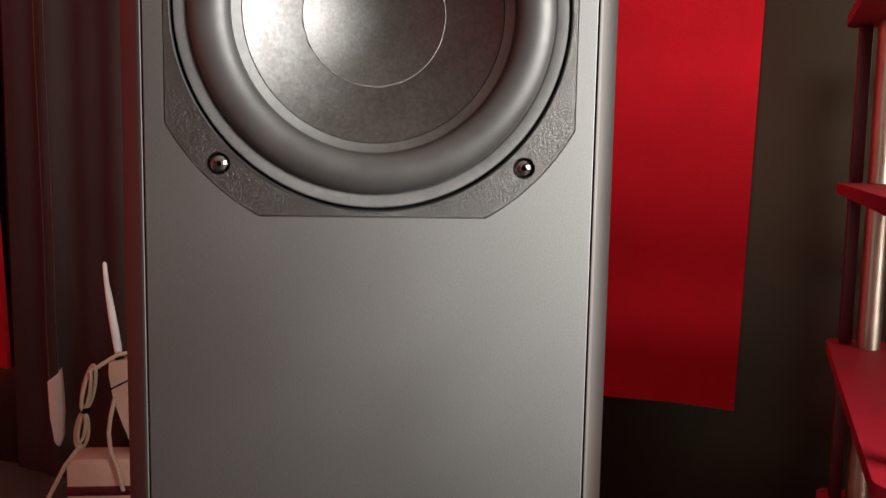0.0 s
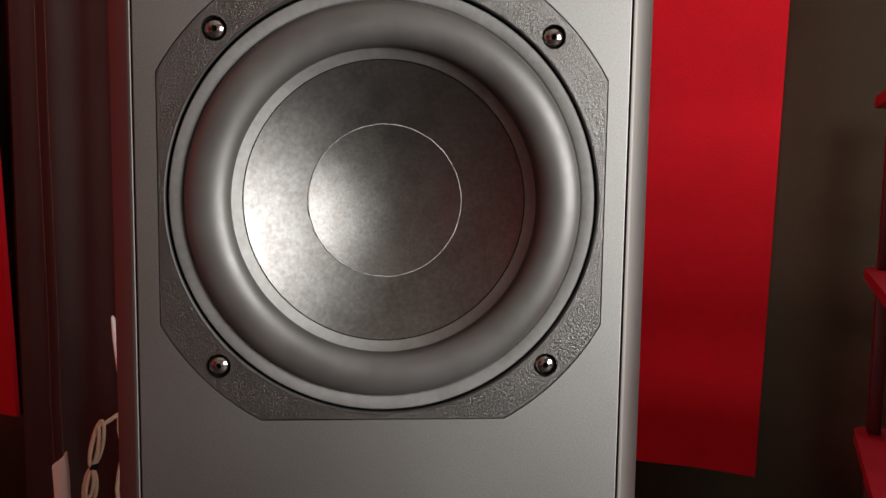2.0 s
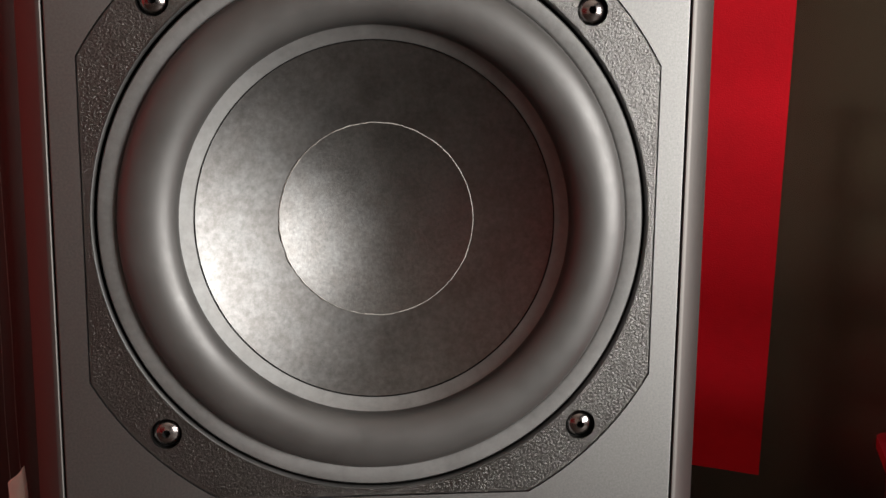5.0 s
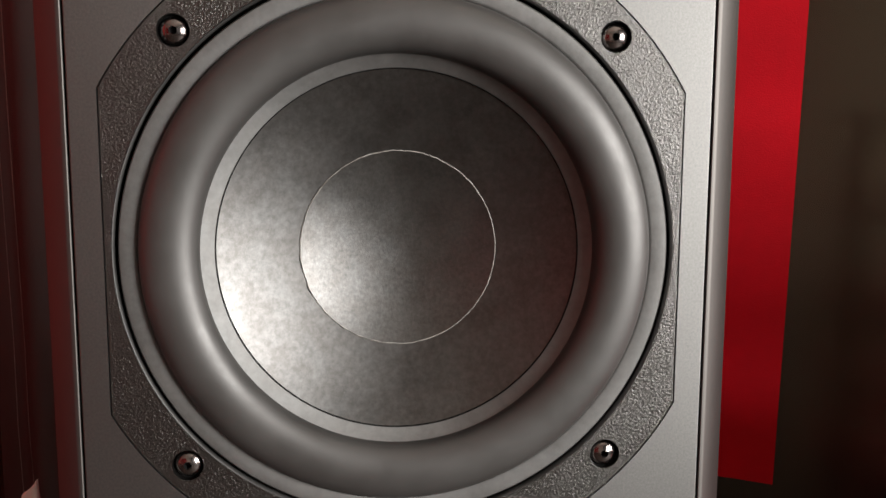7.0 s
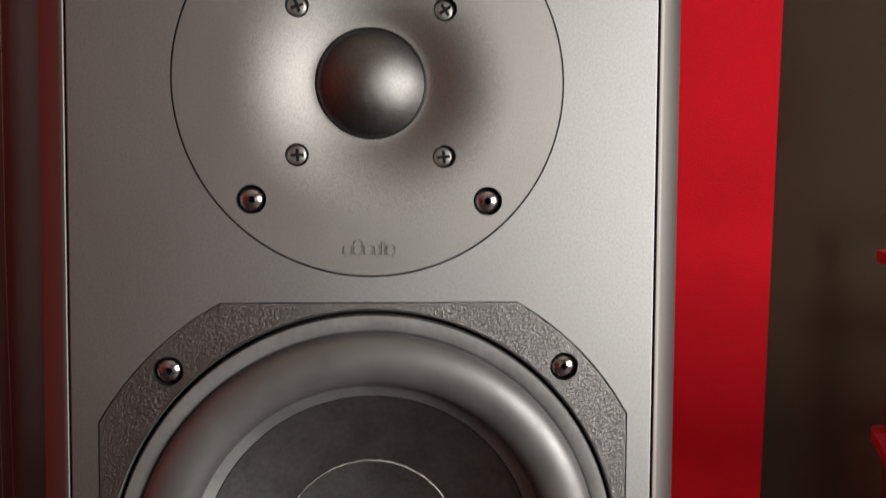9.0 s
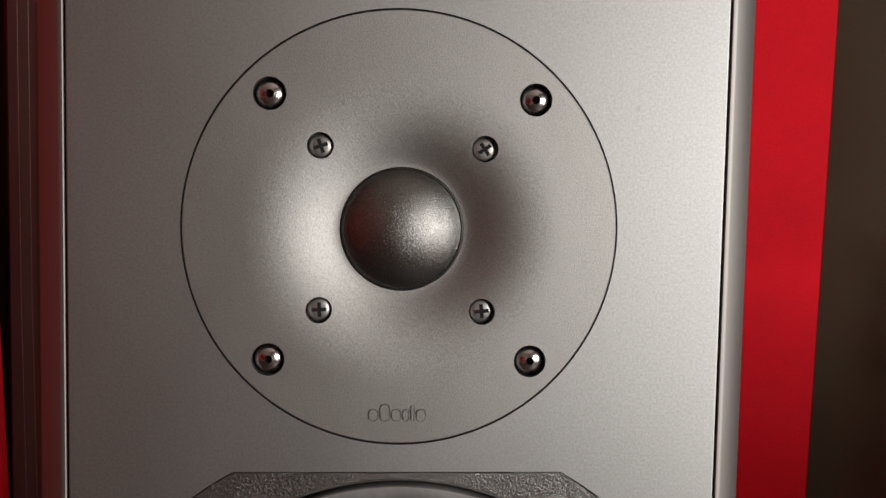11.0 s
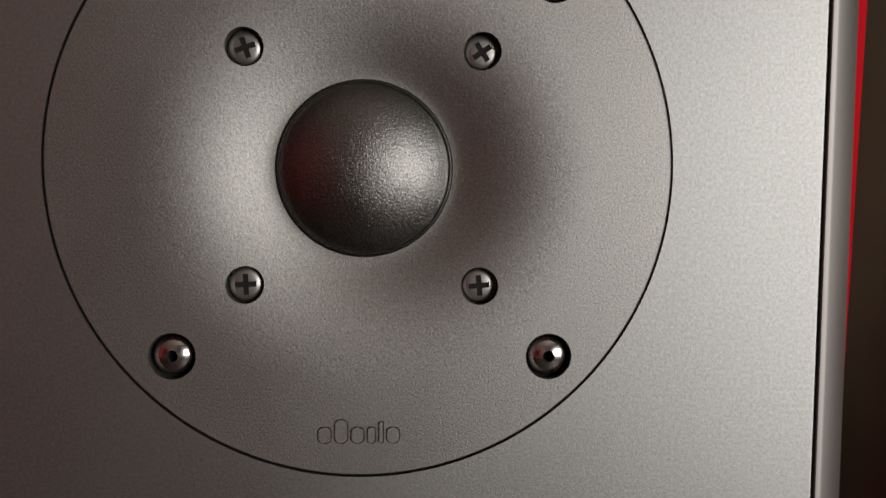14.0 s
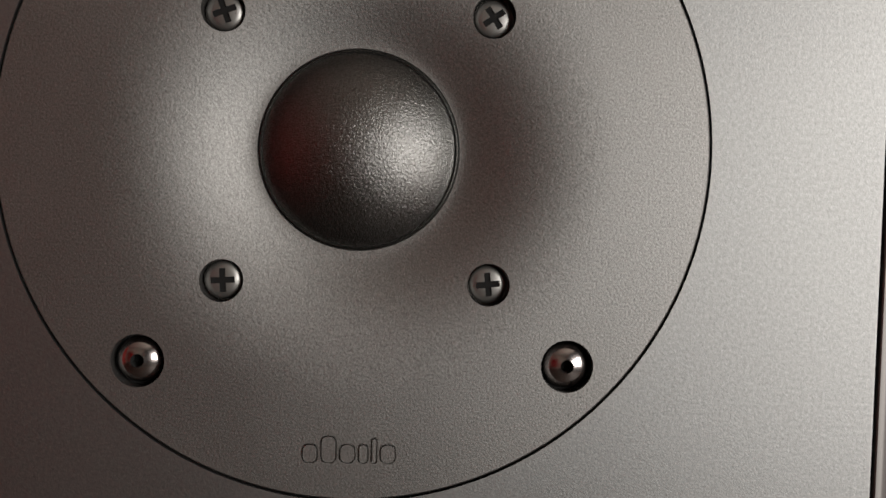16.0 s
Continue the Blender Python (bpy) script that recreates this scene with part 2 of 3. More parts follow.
def in_room(ob):
    """Puts a thing built along the room's axes into the world."""
    ob.matrix_basis = ROOM @ ob.matrix_basis
    return ob


def rounded(x0, x1, y0, y1, r, n=6):
    out = []
    for cx, cy, a0 in ((x1 - r, y0 + r, -90), (x1 - r, y1 - r, 0), (x0 + r, y1 - r, 90), (x0 + r, y0 + r, 180)):
        out += [(cx + r * math.cos(radians(a0 + k * 90 / n)), cy + r * math.sin(radians(a0 + k * 90 / n))) for k in range(n + 1)]
    return out


def drum(r, cx, cz, y0, y1, n=48):
    return lathe([(0, y0), (r, y0), (r, y1), (0, y1)], cx, cz, n)


# ---- the room ----
def room():
    t = 0.12
    w = in_room(part("floor", box(U_LEFT - t, U_RIGHT + t, V_FRONT - t, V_BACK + t, -0.1, 0), FLOOR))
    tagged(w, "dark brown floor of the listening room", "floor", kind="structure")
    w = in_room(part("ceiling", box(U_LEFT - t, U_RIGHT + t, V_FRONT - t, V_BACK + t, H, H + 0.1), CEIL))
    tagged(w, "plain pale ceiling above the listening room", "ceiling", kind="structure")
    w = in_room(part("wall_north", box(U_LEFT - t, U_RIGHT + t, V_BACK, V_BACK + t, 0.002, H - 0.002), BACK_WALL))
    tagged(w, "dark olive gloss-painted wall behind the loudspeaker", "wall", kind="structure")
    w = in_room(part("wall_south", box(U_LEFT - t, U_RIGHT + t, V_FRONT - t, V_FRONT, 0.002, H - 0.002), PALE_WALL))
    tagged(w, "plain pale painted wall facing the loudspeaker", "wall", kind="structure")
    w = in_room(part("wall_west", box(U_LEFT - t, U_LEFT, V_FRONT + 0.002, V_BACK - 0.002, 0.002, H - 0.002), RED_WALL))
    tagged(w, "deep red painted side wall", "wall", kind="structure")
    w = part("wall_east", box(U_RIGHT, U_RIGHT + t, V_FRONT + 0.002, V_BACK - 0.002, 0.002, H - 0.002), WALL)
    cut(w, box(U_RIGHT - 0.1, U_RIGHT + t + 0.1, WIN_V0, WIN_V1, WIN_Z0, WIN_Z1))
    tagged(in_room(w), "dark olive painted wall with a window opening", "wall", kind="structure")
    win = thing("window_1", (U_RIGHT + 0.07, (WIN_V0 + WIN_V1) / 2, WIN_Z0), "white framed window that lets daylight in", "window", kind="structure")
    f = 0.05
    x0, x1 = U_RIGHT + 0.05, U_RIGHT + 0.1
    for a in ((WIN_V0, WIN_V0 + f, WIN_Z0, WIN_Z1), (WIN_V1 - f, WIN_V1, WIN_Z0, WIN_Z1),
              (WIN_V0 + f, WIN_V1 - f, WIN_Z0, WIN_Z0 + f), (WIN_V0 + f, WIN_V1 - f, WIN_Z1 - f, WIN_Z1)):
        part("window_frame", box(x0, x1, *a, bevel=0.004), FRAME_PAINT, win)
    p = part("pane", box(x0 + 0.02, x0 + 0.026, WIN_V0 + f, WIN_V1 - f, WIN_Z0 + f, WIN_Z1 - f), GLASS, win)
    p.visible_shadow = False
    in_room(win)


room()

# ---- the loudspeaker ----
ZT, ZW = 0.9204, 0.7505            # heights of the tweeter's and the woofer's axes
TOP, BACK, HALF, GROOVE = 1.045, 0.33, 0.1141, 0.1027
speaker = thing("loudspeaker", (0, BACK / 2, 0), "dark grey floorstanding two-way loudspeaker with satin front", "loudspeaker")


def cabinet():
    r, edge, lip = 0.011, 0.0098, 0.0008
    x0 = HALF - edge
    side = [(x0 - 0.0006, 0.0), (x0 + 0.0002, 0.0003), (HALF - 0.0009, edge - 0.0009), (HALF - 0.0002, edge), (HALF, edge + 0.001)]
    outer = list(side)
    for cx, cy, a0 in ((HALF - r, BACK - r, 0), (-HALF + r, BACK - r, 90)):
        outer += [(cx + r * math.cos(radians(a0 + k * 9)), cy + r * math.sin(radians(a0 + k * 9))) for k in range(11)]
    outer += [(-x, y) for x, y in reversed(side)]
    outline = outer
    inner = [(-GROOVE - 0.3 * lip, 0.0), (-GROOVE, 0.3 * lip), (-GROOVE, BACK - 0.02), (GROOVE, BACK - 0.02), (GROOVE, 0.3 * lip), (GROOVE + 0.3 * lip, 0.0)]
    shell = part("cabinet", prism(outline + inner, 0.004, TOP - 0.012, "z"), CABINET, speaker, "dark satin lacquered cabinet shell with rounded edges", angle=25)
    part("top_panel", box(-HALF, HALF, 0, BACK, TOP - 0.0118, TOP, 0.003), CABINET, speaker)
    part("base_panel", box(-HALF - 0.02, HALF + 0.02, -0.01, BACK + 0.01, 0.0, 0.0038, 0.001), DARK, speaker)


def clipped_circle(radius, half, cx, cz, grow=0.0, n=12):
    """A circle cut straight on four sides: the outline of the woofer's frame."""
    R, h = radius + grow, half + grow
    a = math.acos(h / R)
    out = []
    for q in range(4):
        lo, hi = q * math.pi / 2 + a, (q + 1) * math.pi / 2 - a
        out += [(cx + R * math.cos(lo + (hi - lo) * k / n), cz + R * math.sin(lo + (hi - lo) * k / n)) for k in range(n + 1)]
    return out


FRAME_R, FRAME_H = 0.1062, 0.0927
DISC_R = 0.0676
S_AS, S_PS, S_WS = 0.0411, 0.0256, 0.0695
HOLE = 0.0051


def baffle():
    w = GROOVE - 0.0007
    plate = part("baffle", box(-w, w, 0.0, 0.018, 0.006, TOP - 0.013, 0.0005), BAFFLE, speaker, "flat satin grey front baffle", angle=12)
    cut(plate, lathe([(0, -0.01), (DISC_R + 0.00042, -0.01), (DISC_R + 0.00042, 0.03), (0, 0.03)], 0, ZT, 160),
        prism(clipped_circle(FRAME_R, FRAME_H, 0, ZW, 0.0004), -0.01, 0.03), angle=12)
    part("baffle_backing", box(-w, w, 0.05, 0.06, 0.006, TOP - 0.013), DARK, speaker)


def hex_screw(parent, x, z, y, turn):
    """A button-head screw with a hexagon socket, its head's foot at y."""
    R, h = 0.0045, 0.0034
    prof = [(R, y), (R, y - 0.0006)]
    prof += [(R * math.cos(radians(a)) + 0.0, y - 0.0006 - (h - 0.0006) * math.sin(radians(a))) for a in range(8, 72, 7)]
    prof += [(0.0013, y - h + 0.0001)]
    bm = lathe(prof, x, z, 40)
    # black ring added round the head for the shade down in the hole
    part("hole_shade", lathe([(HOLE - 0.0001, y - 0.0004), (R - 0.0003, y - 0.0004)], x, z, 40), DARK, parent)
    head = part("screw", bm, CHROME, parent, "black chrome button-head screw with hexagon socket", angle=40)
    bm = bmesh.new()
    rings = []
    for rad, yy, six in ((0.0013, y - h + 0.0001, False), (0.00135, y - h + 0.0002, True), (0.0013, y - 0.0012, True)):
        ring = []
        for k in range(24):
            a = 2 * math.pi * k / 24 + turn
            rr = rad if not six else rad * math.cos(math.pi / 6) / math.cos((2 * math.pi * k / 24) % (math.pi / 3) - math.pi / 6)
            ring.append(bm.verts.new((x + rr * math.cos(a), yy, z + rr * math.sin(a))))
        rings.append(ring)
    for a, b in zip(rings, rings[1:]):
        for k in range(24):
            bm.faces.new((a[k], a[(k + 1) % 24], b[(k + 1) % 24], b[k]))
    bm.faces.new(rings[-1])
    part("socket", bm, DARK, head)


def cross_screw(parent, x, z, y, turn):
    """A pan-head screw with a cross recess."""
    R, h = 0.0037, 0.0020
    prof = [(0, y + 0.001), (R, y + 0.001), (R, y - 0.0007), (R * 0.985, y - 0.0010), (R * 0.93, y - 0.0013), (R * 0.82, y - 0.0016), (R * 0.62, y - 0.00182), (R * 0.32, y - 0.00196), (0, y - h)]
    head = part("screw", lathe(prof, x, z, 36), PAN, parent, "dull steel pan-head screw with cross recess", angle=40)
    w, l = 0.0006, 0.0023
    arms = [(l, -w), (l, w), (w, w), (w, l), (-w, l), (-w, w), (-l, w), (-l, -w), (-w, -w), (-w, -l), (w, -l), (w, -w)]
    co, si = math.cos(turn), math.sin(turn)
    recess = prism([(x + a * co - b * si, z + a * si + b * co) for a, b in arms], y - h - 0.002, y - h + 0.0013)
    cut(head, recess, angle=40)
    # black filler just below the crown paints the shade in the cross recess
    part("recess_shade", prism([(x + 0.97 * (a * co - b * si), z + 0.97 * (a * si + b * co)) for a, b in arms], y - h + 0.0003, y - h + 0.0013), DARK, head)


def tweeter():
    y_in, r_in, r_out = 0.0050, 0.0197, 0.0525
    prof = [(r_in - 0.0004, 0.013), (r_in - 0.0004, y_in + 0.0006), (r_in, y_in)]
    for k in range(1, 49):
        s = k / 48
        q = s ** 0.56
        prof.append((r_in + (r_out - r_in) * s, y_in * (1 - q ** 3 * (10 - 15 * q + 6 * q * q))))
    prof += [(0.063, 0.0), (DISC_R - 0.0003, 0.0), (DISC_R, 0.0003), (DISC_R, 0.013)]
    guide = part("waveguide", lathe(prof, 0, ZT, 192, closed=True), GUIDE, speaker, "round moulded grey tweeter waveguide", angle=28)
    spots = [(sx * S_AS, ZT + sz * S_AS) for sx in (-1, 1) for sz in (-1, 1)]
    near = [(sx * S_PS, ZT + sz * S_PS) for sx in (-1, 1) for sz in (-1, 1)]
    cut(guide, *[drum(HOLE, x, z, -0.01, 0.0034) for x, z in spots], *[drum(0.0041, x, z, -0.01, 0.0044) for x, z in near], angle=28)
    for i, (x, z) in enumerate(spots):
        hex_screw(guide, x, z, 0.0032, 0.3 + 0.7 * i)
    for i, (x, z) in enumerate(near):
        cross_screw(guide, x, z, 0.0040, (0.05, 0.35, 0.1, 0.6)[i])
    r, alpha = 0.0188, radians(51)
    R = r / math.sin(alpha)
    yc = 0.0052 + R * math.cos(alpha)
    prof = [(0.0196, 0.0062), (0.0194, 0.0048), (0.0191, 0.0045), (0.0188, 0.0050)]
    prof += [(R * math.sin(alpha * (1 - k / 24)), yc - R * math.cos(alpha * (1 - k / 24))) for k in range(1, 24)] + [(0, yc - R)]
    part("dome", lathe(prof, 0, ZT, 128), DOME, speaker, "black coated fabric tweeter dome with soft sheen", angle=50)
    # the maker's sign below the dome: plain raised strokes
    x = -0.0095
    for w, h in ((0.0026, 0.0034), (0.0026, 0.0050), (0.0026, 0.0034), (0.0015, 0.0034), (0.0007, 0.0046), (0.0026, 0.0034)):
        r = min(w, h) * 0.42
        outline = rounded(x, x + w, ZT - 0.0602, ZT - 0.0602 + h, r, 4)
        cut(guide, prism(rounded(x - 0.0003, x + w + 0.0003, ZT - 0.0605, ZT - 0.0602 + h + 0.0003, r + 0.0003, 4), -0.004, 0.0004), angle=28)
        part("sign_stroke", prism(outline, -0.0004, 0.0012), GUIDE, guide)
        x += w + 0.0010


def woofer():
    fr = part("frame", prism(clipped_circle(FRAME_R, FRAME_H, 0, ZW), 0.0003, 0.008), CRINKLE, speaker, "black crinkle-painted woofer frame with cut corners")
    spots = [(sx * S_WS, ZW + sz * S_WS) for sx in (-1, 1) for sz in (-1, 1)]
    cut(fr, lathe([(0, -0.01), (0.0908, -0.01), (0.0908, 0.0003), (0.0901, 0.0012), (0.0901, 0.02), (0, 0.02)], 0, ZW, 192),
        *[drum(HOLE, x, z, -0.01, 0.0036) for x, z in spots])
    for i, (x, z) in enumerate(spots):
        hex_screw(fr, x, z, 0.0034, 0.2 + 0.5 * i)
    # grey ring added, paler than the frame, so its inner edge catches light
    part("frame_lip", lathe([(0.0907, 0.0016), (0.09075, 0.0004), (0.0905, 0.0001), (0.0901, 0.0006), (0.0900, 0.0020)], 0, ZW, 192), GASKET, speaker, "thin grey inner edge of the frame", angle=60)
    part("basket", lathe([(0.0915, 0.009), (0.0915, 0.0082), (0.085, 0.0062), (0.084, 0.02)], 0, ZW, 128), DARK, speaker)
    prof = [(0.0886, 0.006), (0.0887, 0.0006), (0.0882, 0.0000), (0.0835, 0.0000), (0.0826, 0.0004), (0.0820, 0.0010)]
    part("gasket", lathe(prof, 0, ZW, 192), GASKET, speaker, "grey rubber gasket ring dulled by dust", angle=50)
    r0, r1, hgt = 0.0635, 0.0824, 0.0078
    prof = []
    for k in range(25):
        a = math.pi * k / 24
        prof.append(((r0 + r1) / 2 + (r1 - r0) / 2 * math.cos(a), 0.0009 - hgt * math.sin(a) ** 0.85))
    part("surround", lathe(prof, 0, ZW, 192), RUBBER, speaker, "dark rubber half-roll surround", angle=80)
    prof = [(0.0638, 0.0008), (0.0634, 0.0011), (0.0596, 0.0030), (0.0591, 0.0033), (0.0590, 0.0044)]
    part("cone_rim", lathe(prof, 0, ZW, 192), GASKET, speaker, "grey glued rim of the cone", angle=30)
    # dark ring stands in for the shadow line at the step of the rim
    part("step_shadow", lathe([(0.05925, 0.0032), (0.0591, 0.0029), (0.05895, 0.0032), (0.05895, 0.0042)], 0, ZW, 192), DARK, speaker, "thin dark ring as painted shadow line between rim and cone", angle=60)
    R = 0.132
    def bowl(r):
        return 0.0038 + math.sqrt(R * R - r * r) - math.sqrt(R * R - 0.0591 ** 2)
    prof = [(0.0591 - 0.0268 * k / 20, bowl(0.0591 - 0.0268 * k / 20)) for k in range(21)]
    part("cone", lathe(prof, 0, ZW, 192), CONE, speaker, "black mottled dished woofer cone", angle=60)
    Rc, rc = 0.082, 0.0328
    dish = lambda r: bowl(rc) - 0.0005 + math.sqrt(Rc * Rc - r * r) - math.sqrt(Rc * Rc - rc * rc)
    prof = [(rc * (1 - k / 20), dish(rc * (1 - k / 20))) for k in range(21)]
    part("dust_cap", lathe(prof, 0, ZW, 128), CAP, speaker, "black dished dust cap with dusty specks", angle=60)
    prof = []
    yb = bowl(0.0329) - 0.0003
    for k in range(8):
        a = 2 * math.pi * k / 8
        prof.append((0.0329 + 0.00016 * math.cos(a), yb + 0.00022 * math.sin(a)))
    bead = lathe(prof, 0, ZW, 192, closed=True)
    for v in bead.verts:
        d = Vector((v.co.x, 0, v.co.z - ZW))
        k = noise.noise(d * 900) * 0.00018 + noise.noise(d * 260) * 0.00016
        v.co += d.normalized() * k
        v.co.y += 0.00012 - max(0.0, noise.noise(d * 420)) * 0.0009
    part("glue_bead", bead, BEAD, speaker, "thin pale bead of dried glue", angle=80)


def chip(x, z, y, size, mat, parent):
    """A small worn spot in the paint."""
    bm = bmesh.new()
    ring = [bm.verts.new((x + size * (0.6 + 0.5 * random.random()) * math.cos(a) * 0.6, y - 0.00004, z + size * (0.6 + 0.5 * random.random()) * math.sin(a))) for a in [k * math.pi / 4 for k in range(8)]]
    low = [bm.verts.new((v.co.x, y + 0.0003, v.co.z)) for v in ring]
    for k in range(8):
        bm.faces.new((ring[k], ring[(k + 1) % 8], low[(k + 1) % 8], low[k]))
    bm.faces.new(ring)
    part("worn_spot", bm, mat, parent)


def worn_spots():
    chip(0.0737, 0.9597, 0.0, 0.0011, PAN, speaker)
    for x, z, size in ((-0.0155, ZW + 0.0921, 0.0006), (-0.058, ZW + 0.0885, 0.0008), (-0.055, ZW + 0.0835, 0.0007), (0.03, ZW - 0.0922, 0.0005), (-0.071, ZW - 0.0785, 0.0005)):
        chip(x, z, 0.0003, size, GASKET, speaker)
    for k in range(14):
        chip(random.uniform(-0.095, 0.095), random.uniform(0.56, 1.0), -0.00001, random.uniform(0.00012, 0.00025), GASKET, speaker)


cabinet()
baffle()
tweeter()
woofer()
worn_spots()


# ---- things behind it ----
def red_panel(name, u0, u1, v, z0, z1, lean, skew, label):
    """A thick felt sheet whose top leans forward from the wall."""
    bm = bmesh.new()
    n = 40
    rows = []
    for i in range(n + 1):
        z = z0 + (z1 - z0) * i / n
        for depth in (0.0, 0.012):
            for j in range(13):
                u = u0 + (u1 - u0) * j / 12
                rows.append(bm.verts.new((u + skew * (z - z0), v + depth - lean * (z - z0) + 0.0012 * math.sin(9 * u + 5 * z), z + 0.0012 * math.sin(31 * u))))
    at = lambda i, d, j: rows[i * 26 + d * 13 + j]
    for i in range(n):
        for j in range(12):
            bm.faces.new((at(i, 0, j), at(i, 0, j + 1), at(i + 1, 0, j + 1), at(i + 1, 0, j)))
            bm.faces.new((at(i, 1, j), at(i, 1, j + 1), at(i + 1, 1, j + 1), at(i + 1, 1, j)))
        for j in (0, 12):
            bm.faces.new((at(i, 0, j), at(i, 1, j), at(i + 1, 1, j), at(i + 1, 0, j)))
    for i in (0, n):
        for j in range(12):
            bm.faces.new((at(i, 0, j), at(i, 1, j), at(i, 1, j + 1), at(i, 0, j + 1)))
    ob = part(name, bm, RED_FELT)
    return in_room(tagged(ob, label, "wall panel", "red felt panels on the wall"))


red_panel("wall_panel", -0.45, 0.1405, 1.0065, 0.305, 1.62, 0.021, 0.019, "bright red felt panel on the dark wall")
red_panel("wall_panel", -1.95, -1.334, 1.0065, 0.214, 1.62, 0.021, -0.025, "deep red felt panel on the shaded wall")
red_panel("wall_panel", -1.4, -0.6, V_FRONT + 0.0015, 0.2, 1.75, 0.0, 0.0, "red felt panel on the pale facing wall")
red_panel("wall_panel", -0.56, 0.24, V_FRONT + 0.0015, 0.2, 1.75, 0.0, 0.0, "red felt panel on the pale facing wall")


def curtain(u0, u1, v, z0, z1):
    """A dark cloth in soft folds on the wall."""
    bm = bmesh.new()
    n, cols = 200, []
    for j in range(n + 1):
        u = u0 + (u1 - u0) * j / n
        fold = 0.008 * math.sin(38 * u) + 0.005 * math.sin(71 * u + 1.3)
        cols.append([[bm.verts.new((u, v + fold * (0.6 + 0.4 * (z1 - z) / (z1 - z0)) + d, z)) for z in [z0 + (z1 - z0) * i / 8 for i in range(9)]] for d in (0.0, 0.003)])
    for a, b in zip(cols, cols[1:]):
        for d in (0, 1):
            for i in range(8):
                bm.faces.new((a[d][i], b[d][i], b[d][i + 1], a[d][i + 1]))
        for i in (0, 8):
            bm.faces.new((a[0][i], b[0][i], b[1][i], a[1][i]))
    for c in (cols[0], cols[-1]):
        for i in range(8):
            bm.faces.new((c[0][i], c[1][i], c[1][i + 1], c[0][i + 1]))
    ob = part("curtain", bm, DRAPE, angle=60)
    return in_room(tagged(ob, "dark maroon cloth curtain hanging in soft folds", "curtain"))


curtain(-1.31, -0.46, 0.999, 0.003, 2.3)


def rack():
    """A shelf rack: red lacquered shelves on steel tubes."""
    u0, u1, v0, v1 = 0.238, 1.25, 0.19, 0.662
    r = thing("shelf_rack", ((u0 + u1) / 2, (v0 + v1) / 2, 0), "red lacquered shelf rack on steel tubes", "shelf rack")
    levels = (0.155, 0.325, 0.495, 0.665, 0.838)
    for z in levels:
        bm = prism(rounded(u0, u1, v0, v1, 0.018), z - 0.011, z, "z")
        part("shelf", bm, RED_LACQUER, r)
    for u in (u0 + 0.038, u1 - 0.045):
        for v in (v0 + 0.045, v1 - 0.045):
            zs = [0.0] + list(levels)
            for a, b in zip(zs, zs[1:]):
                part("tube", tube([(u, v, a + 0.0005), (u, v, b - 0.0115)], 0.0115, 20), TUBE, r)
    for u in (u0 + 0.012, u1 - 0.022):
        zs = [0.0] + list(levels)
        for a, b in zip(zs, zs[1:]):
            part("upright", box(u, u + 0.012, v1 - 0.03, v1 - 0.008, a + 0.0005, b - 0.0115, 0.001), MAROON, r)
    in_room(r)


rack()


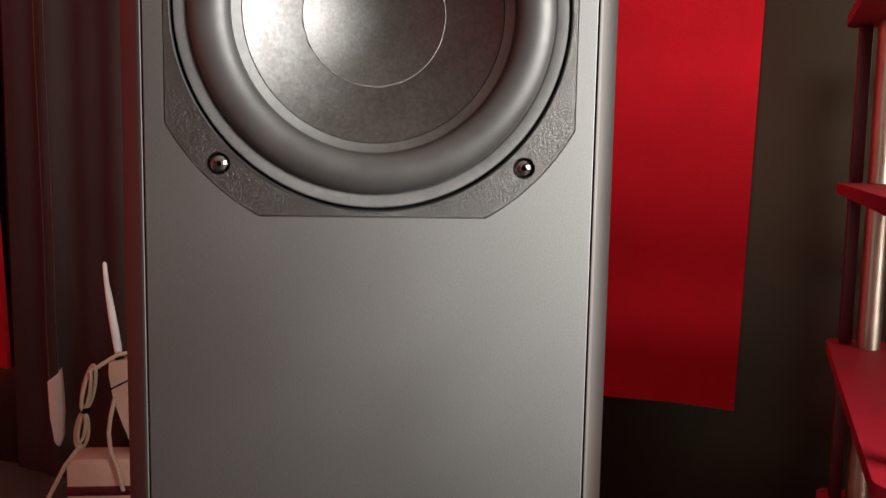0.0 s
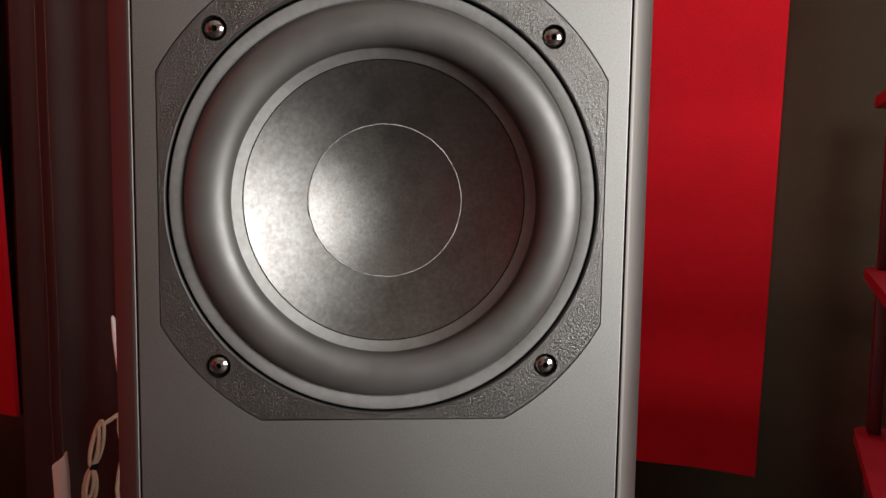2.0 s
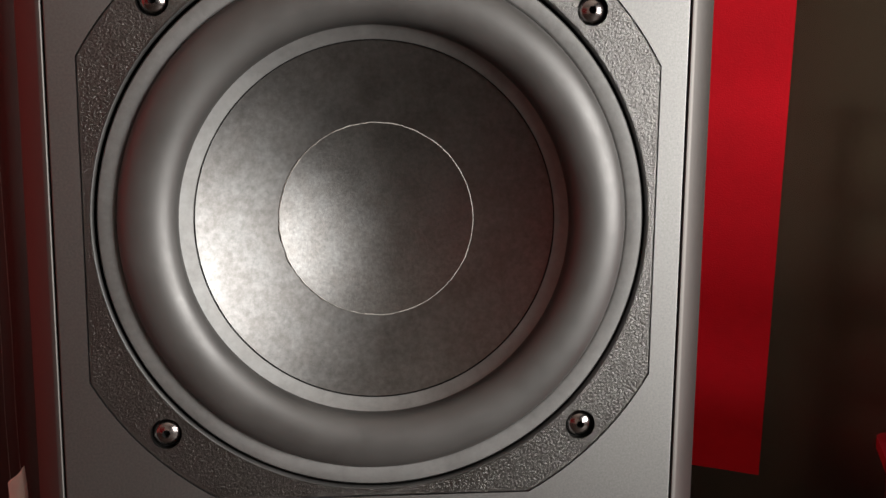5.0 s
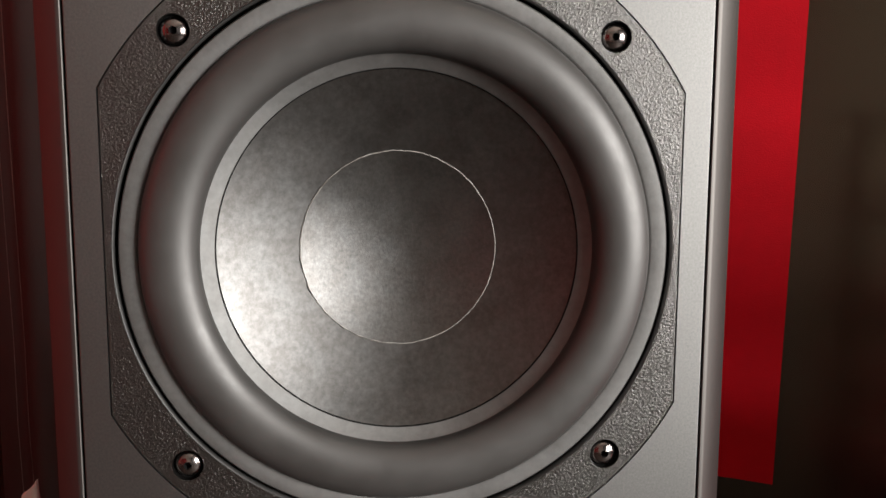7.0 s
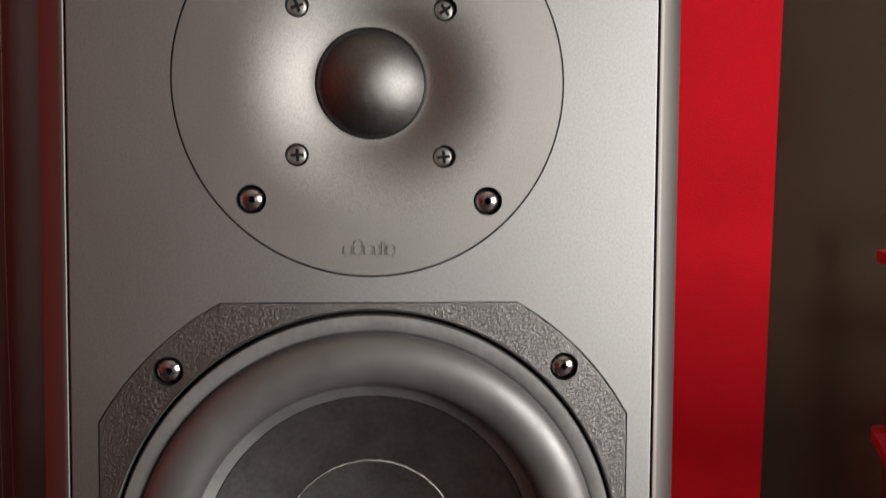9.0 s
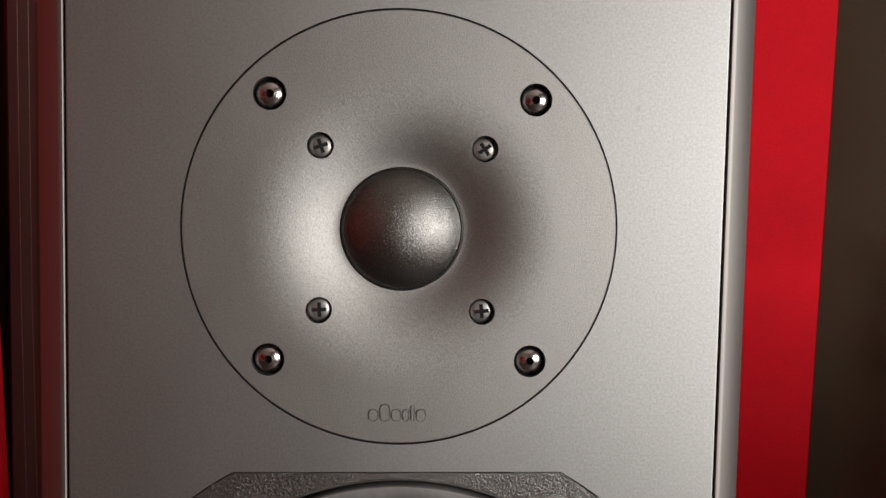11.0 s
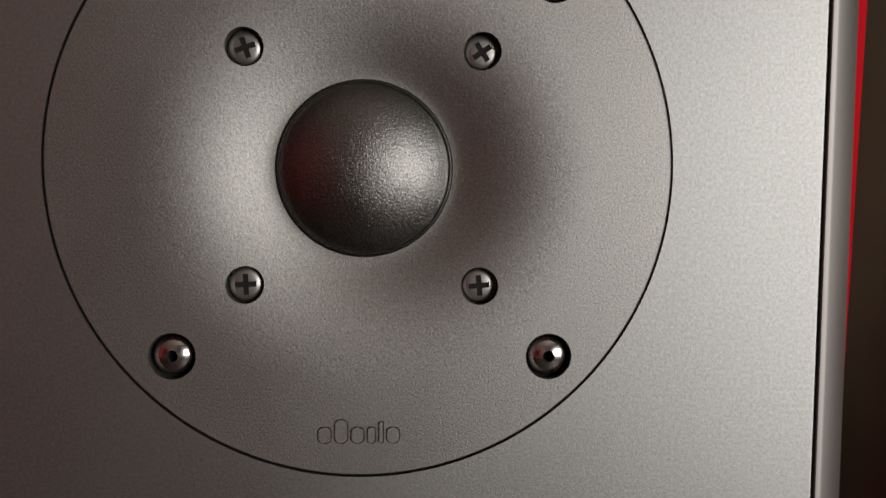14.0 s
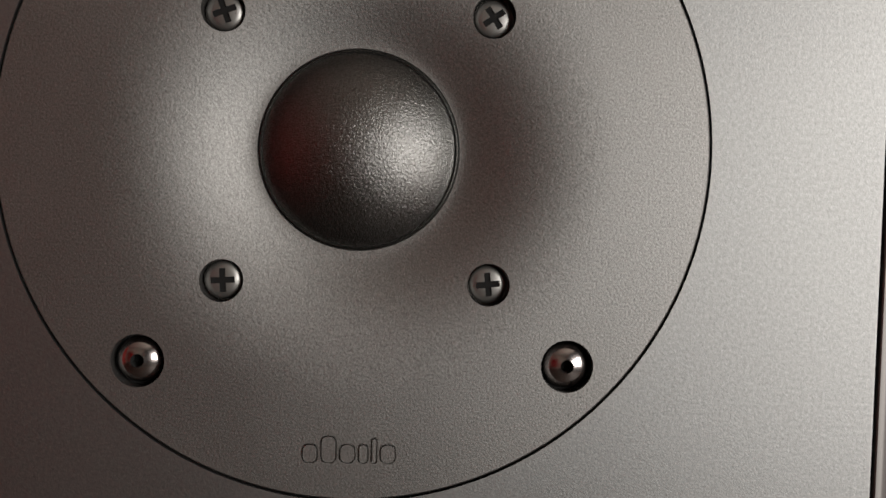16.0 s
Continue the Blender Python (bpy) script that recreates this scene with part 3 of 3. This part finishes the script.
def corner_things():
    # the group is drawn up at the wall and stands a little nearer
    eye = Vector((-0.0024, -0.3955, 0.6865))
    nearer = Matrix.Translation(eye) @ Matrix.Scale(0.941, 4) @ Matrix.Translation(Vector((-0.025, 0, 0)) - eye)
    # a beige box on the floor
    b = thing("box", (-0.46, 1.35, 0), "beige box with a dark red stripe on the floor", "box")
    part("body", box(-0.565, -0.36, 1.295, 1.37, -0.043, 0.079, 0.005), BEIGE, b)
    part("stripe", box(-0.567, -0.358, 1.293, 1.372, 0.004, 0.024, 0.002), MAROON, b)
    # a router with its aerial
    r = thing("router", (-0.43, 1.32, 0.093), "pale wireless router with one white aerial on the box", "router")
    bm = prism([(-0.482, 0.272), (-0.40, 0.285), (-0.385, 0.0792), (-0.435, 0.0792), (-0.455, 0.140), (-0.474, 0.19), (-0.483, 0.245)], 1.305, 1.335)
    bmesh.ops.bevel(bm, geom=bm.edges[:], offset=0.003, segments=2, profile=0.5, affect="EDGES")
    part("body", bm, BEIGE, r)
    part("aerial", tube([(-0.464, 1.318, 0.272), (-0.466, 1.315, 0.30), (-0.471, 1.313, 0.34), (-0.478, 1.312, 0.39), (-0.483, 1.31, 0.43), (-0.4855, 1.31, 0.464), (-0.486, 1.31, 0.469)],
                        [0.0055, 0.008, 0.0082, 0.007, 0.005, 0.0042, 0.002], 12), WHITE, r, "white tapered aerial")
    part("aerial_joint", tube([(-0.4635, 1.318, 0.262), (-0.4645, 1.318, 0.284)], 0.009, 12), DARK, r)
    part("band", box(-0.4845, -0.39, 1.303, 1.337, 0.236, 0.2395), DARK, r).matrix_basis = Matrix.Translation((-0.44, 1.32, 0.238)) @ Matrix.Rotation(radians(-28), 4, "Y") @ Matrix.Translation((0.44, -1.32, -0.238))
    # its cord, bundled into a loop
    c = thing("cord", (-0.52, 1.28, 0.093), "cream cord tied into a hanging loop by the router", "cord")
    def ring(cx, cz, rx, rz, tilt, y):
        pts = []
        for k in range(33):
            a = 2 * math.pi * k / 32
            dx, dz = rx * math.sin(a), -rz * math.cos(a)
            pts.append((cx + dx * math.cos(tilt) + dz * math.sin(tilt), y + 0.003 * math.sin(2 * a), cz - dx * math.sin(tilt) + dz * math.cos(tilt)))
        return tube(pts, 0.0036, 8)
    part("loop", ring(-0.512, 0.228, 0.0105, 0.044, 0.22, 1.282), CORD, c)
    part("loop", ring(-0.515, 0.222, 0.006, 0.038, 0.2, 1.276), CORD, c)
    part("loop", ring(-0.5275, 0.142, 0.012, 0.036, 0.12, 1.282), CORD, c)
    part("loop", ring(-0.5255, 0.150, 0.006, 0.030, 0.18, 1.276), CORD, c)
    part("lead", tube([(-0.507, 1.282, 0.262), (-0.497, 1.285, 0.266), (-0.482, 1.29, 0.276), (-0.462, 1.297, 0.288), (-0.44, 1.30, 0.292), (-0.42, 1.31, 0.285)], 0.0042, 8), CORD, c)
    part("tail", tube([(-0.528, 1.28, 0.115), (-0.542, 1.275, 0.097), (-0.558, 1.27, 0.075), (-0.575, 1.265, 0.04), (-0.592, 1.26, 0.005)], 0.0042, 8), CORD, c)
    part("drop", tube([(-0.470, 1.300, 0.20), (-0.477, 1.295, 0.165), (-0.479, 1.287, 0.135), (-0.474, 1.28, 0.10), (-0.462, 1.278, 0.07), (-0.452, 1.28, 0.02)], 0.0042, 8), CORD, c)
    part("tie", tube([(-0.5195, 1.279, 0.178), (-0.5185, 1.279, 0.188)], 0.0082, 12), DARK, c)
    # a white handle that hangs on two wires
    k = thing("hanging_handle", (-0.58, 1.3, 0.11), "white plastic handle hanging from the ceiling on thin wires", "handle")
    prof = [(-0.595, 0.236), (-0.576, 0.247), (-0.569, 0.263), (-0.567, 0.224), (-0.566, 0.169), (-0.568, 0.124), (-0.576, 0.104), (-0.585, 0.115), (-0.591, 0.163)]
    bm = prism(prof, 1.293, 1.307)
    bmesh.ops.bevel(bm, geom=bm.edges[:], offset=0.003, segments=3, profile=0.5, affect="EDGES")
    part("grip", bm, WHITE, k, angle=50)
    for x, z in ((-0.592, 0.238), (-0.574, 0.25)):
        part("wire", tube([(x, 1.3, z - 0.01), (x - 0.003, 1.3, 0.36), (x - 0.006, 1.31, 0.5), (x - 0.012, 1.31, 0.9), (x - 0.02, 1.31, 3.66)], 0.0005, 6), PAN, k)
    for ob in (b, r, c):
        ob.matrix_basis = nearer @ ob.matrix_basis
    k.matrix_basis = Matrix.Translation(eye) @ Matrix.Scale(0.605, 4) @ Matrix.Translation(Vector((-0.025, 0, 0)) - eye) @ k.matrix_basis


corner_things()
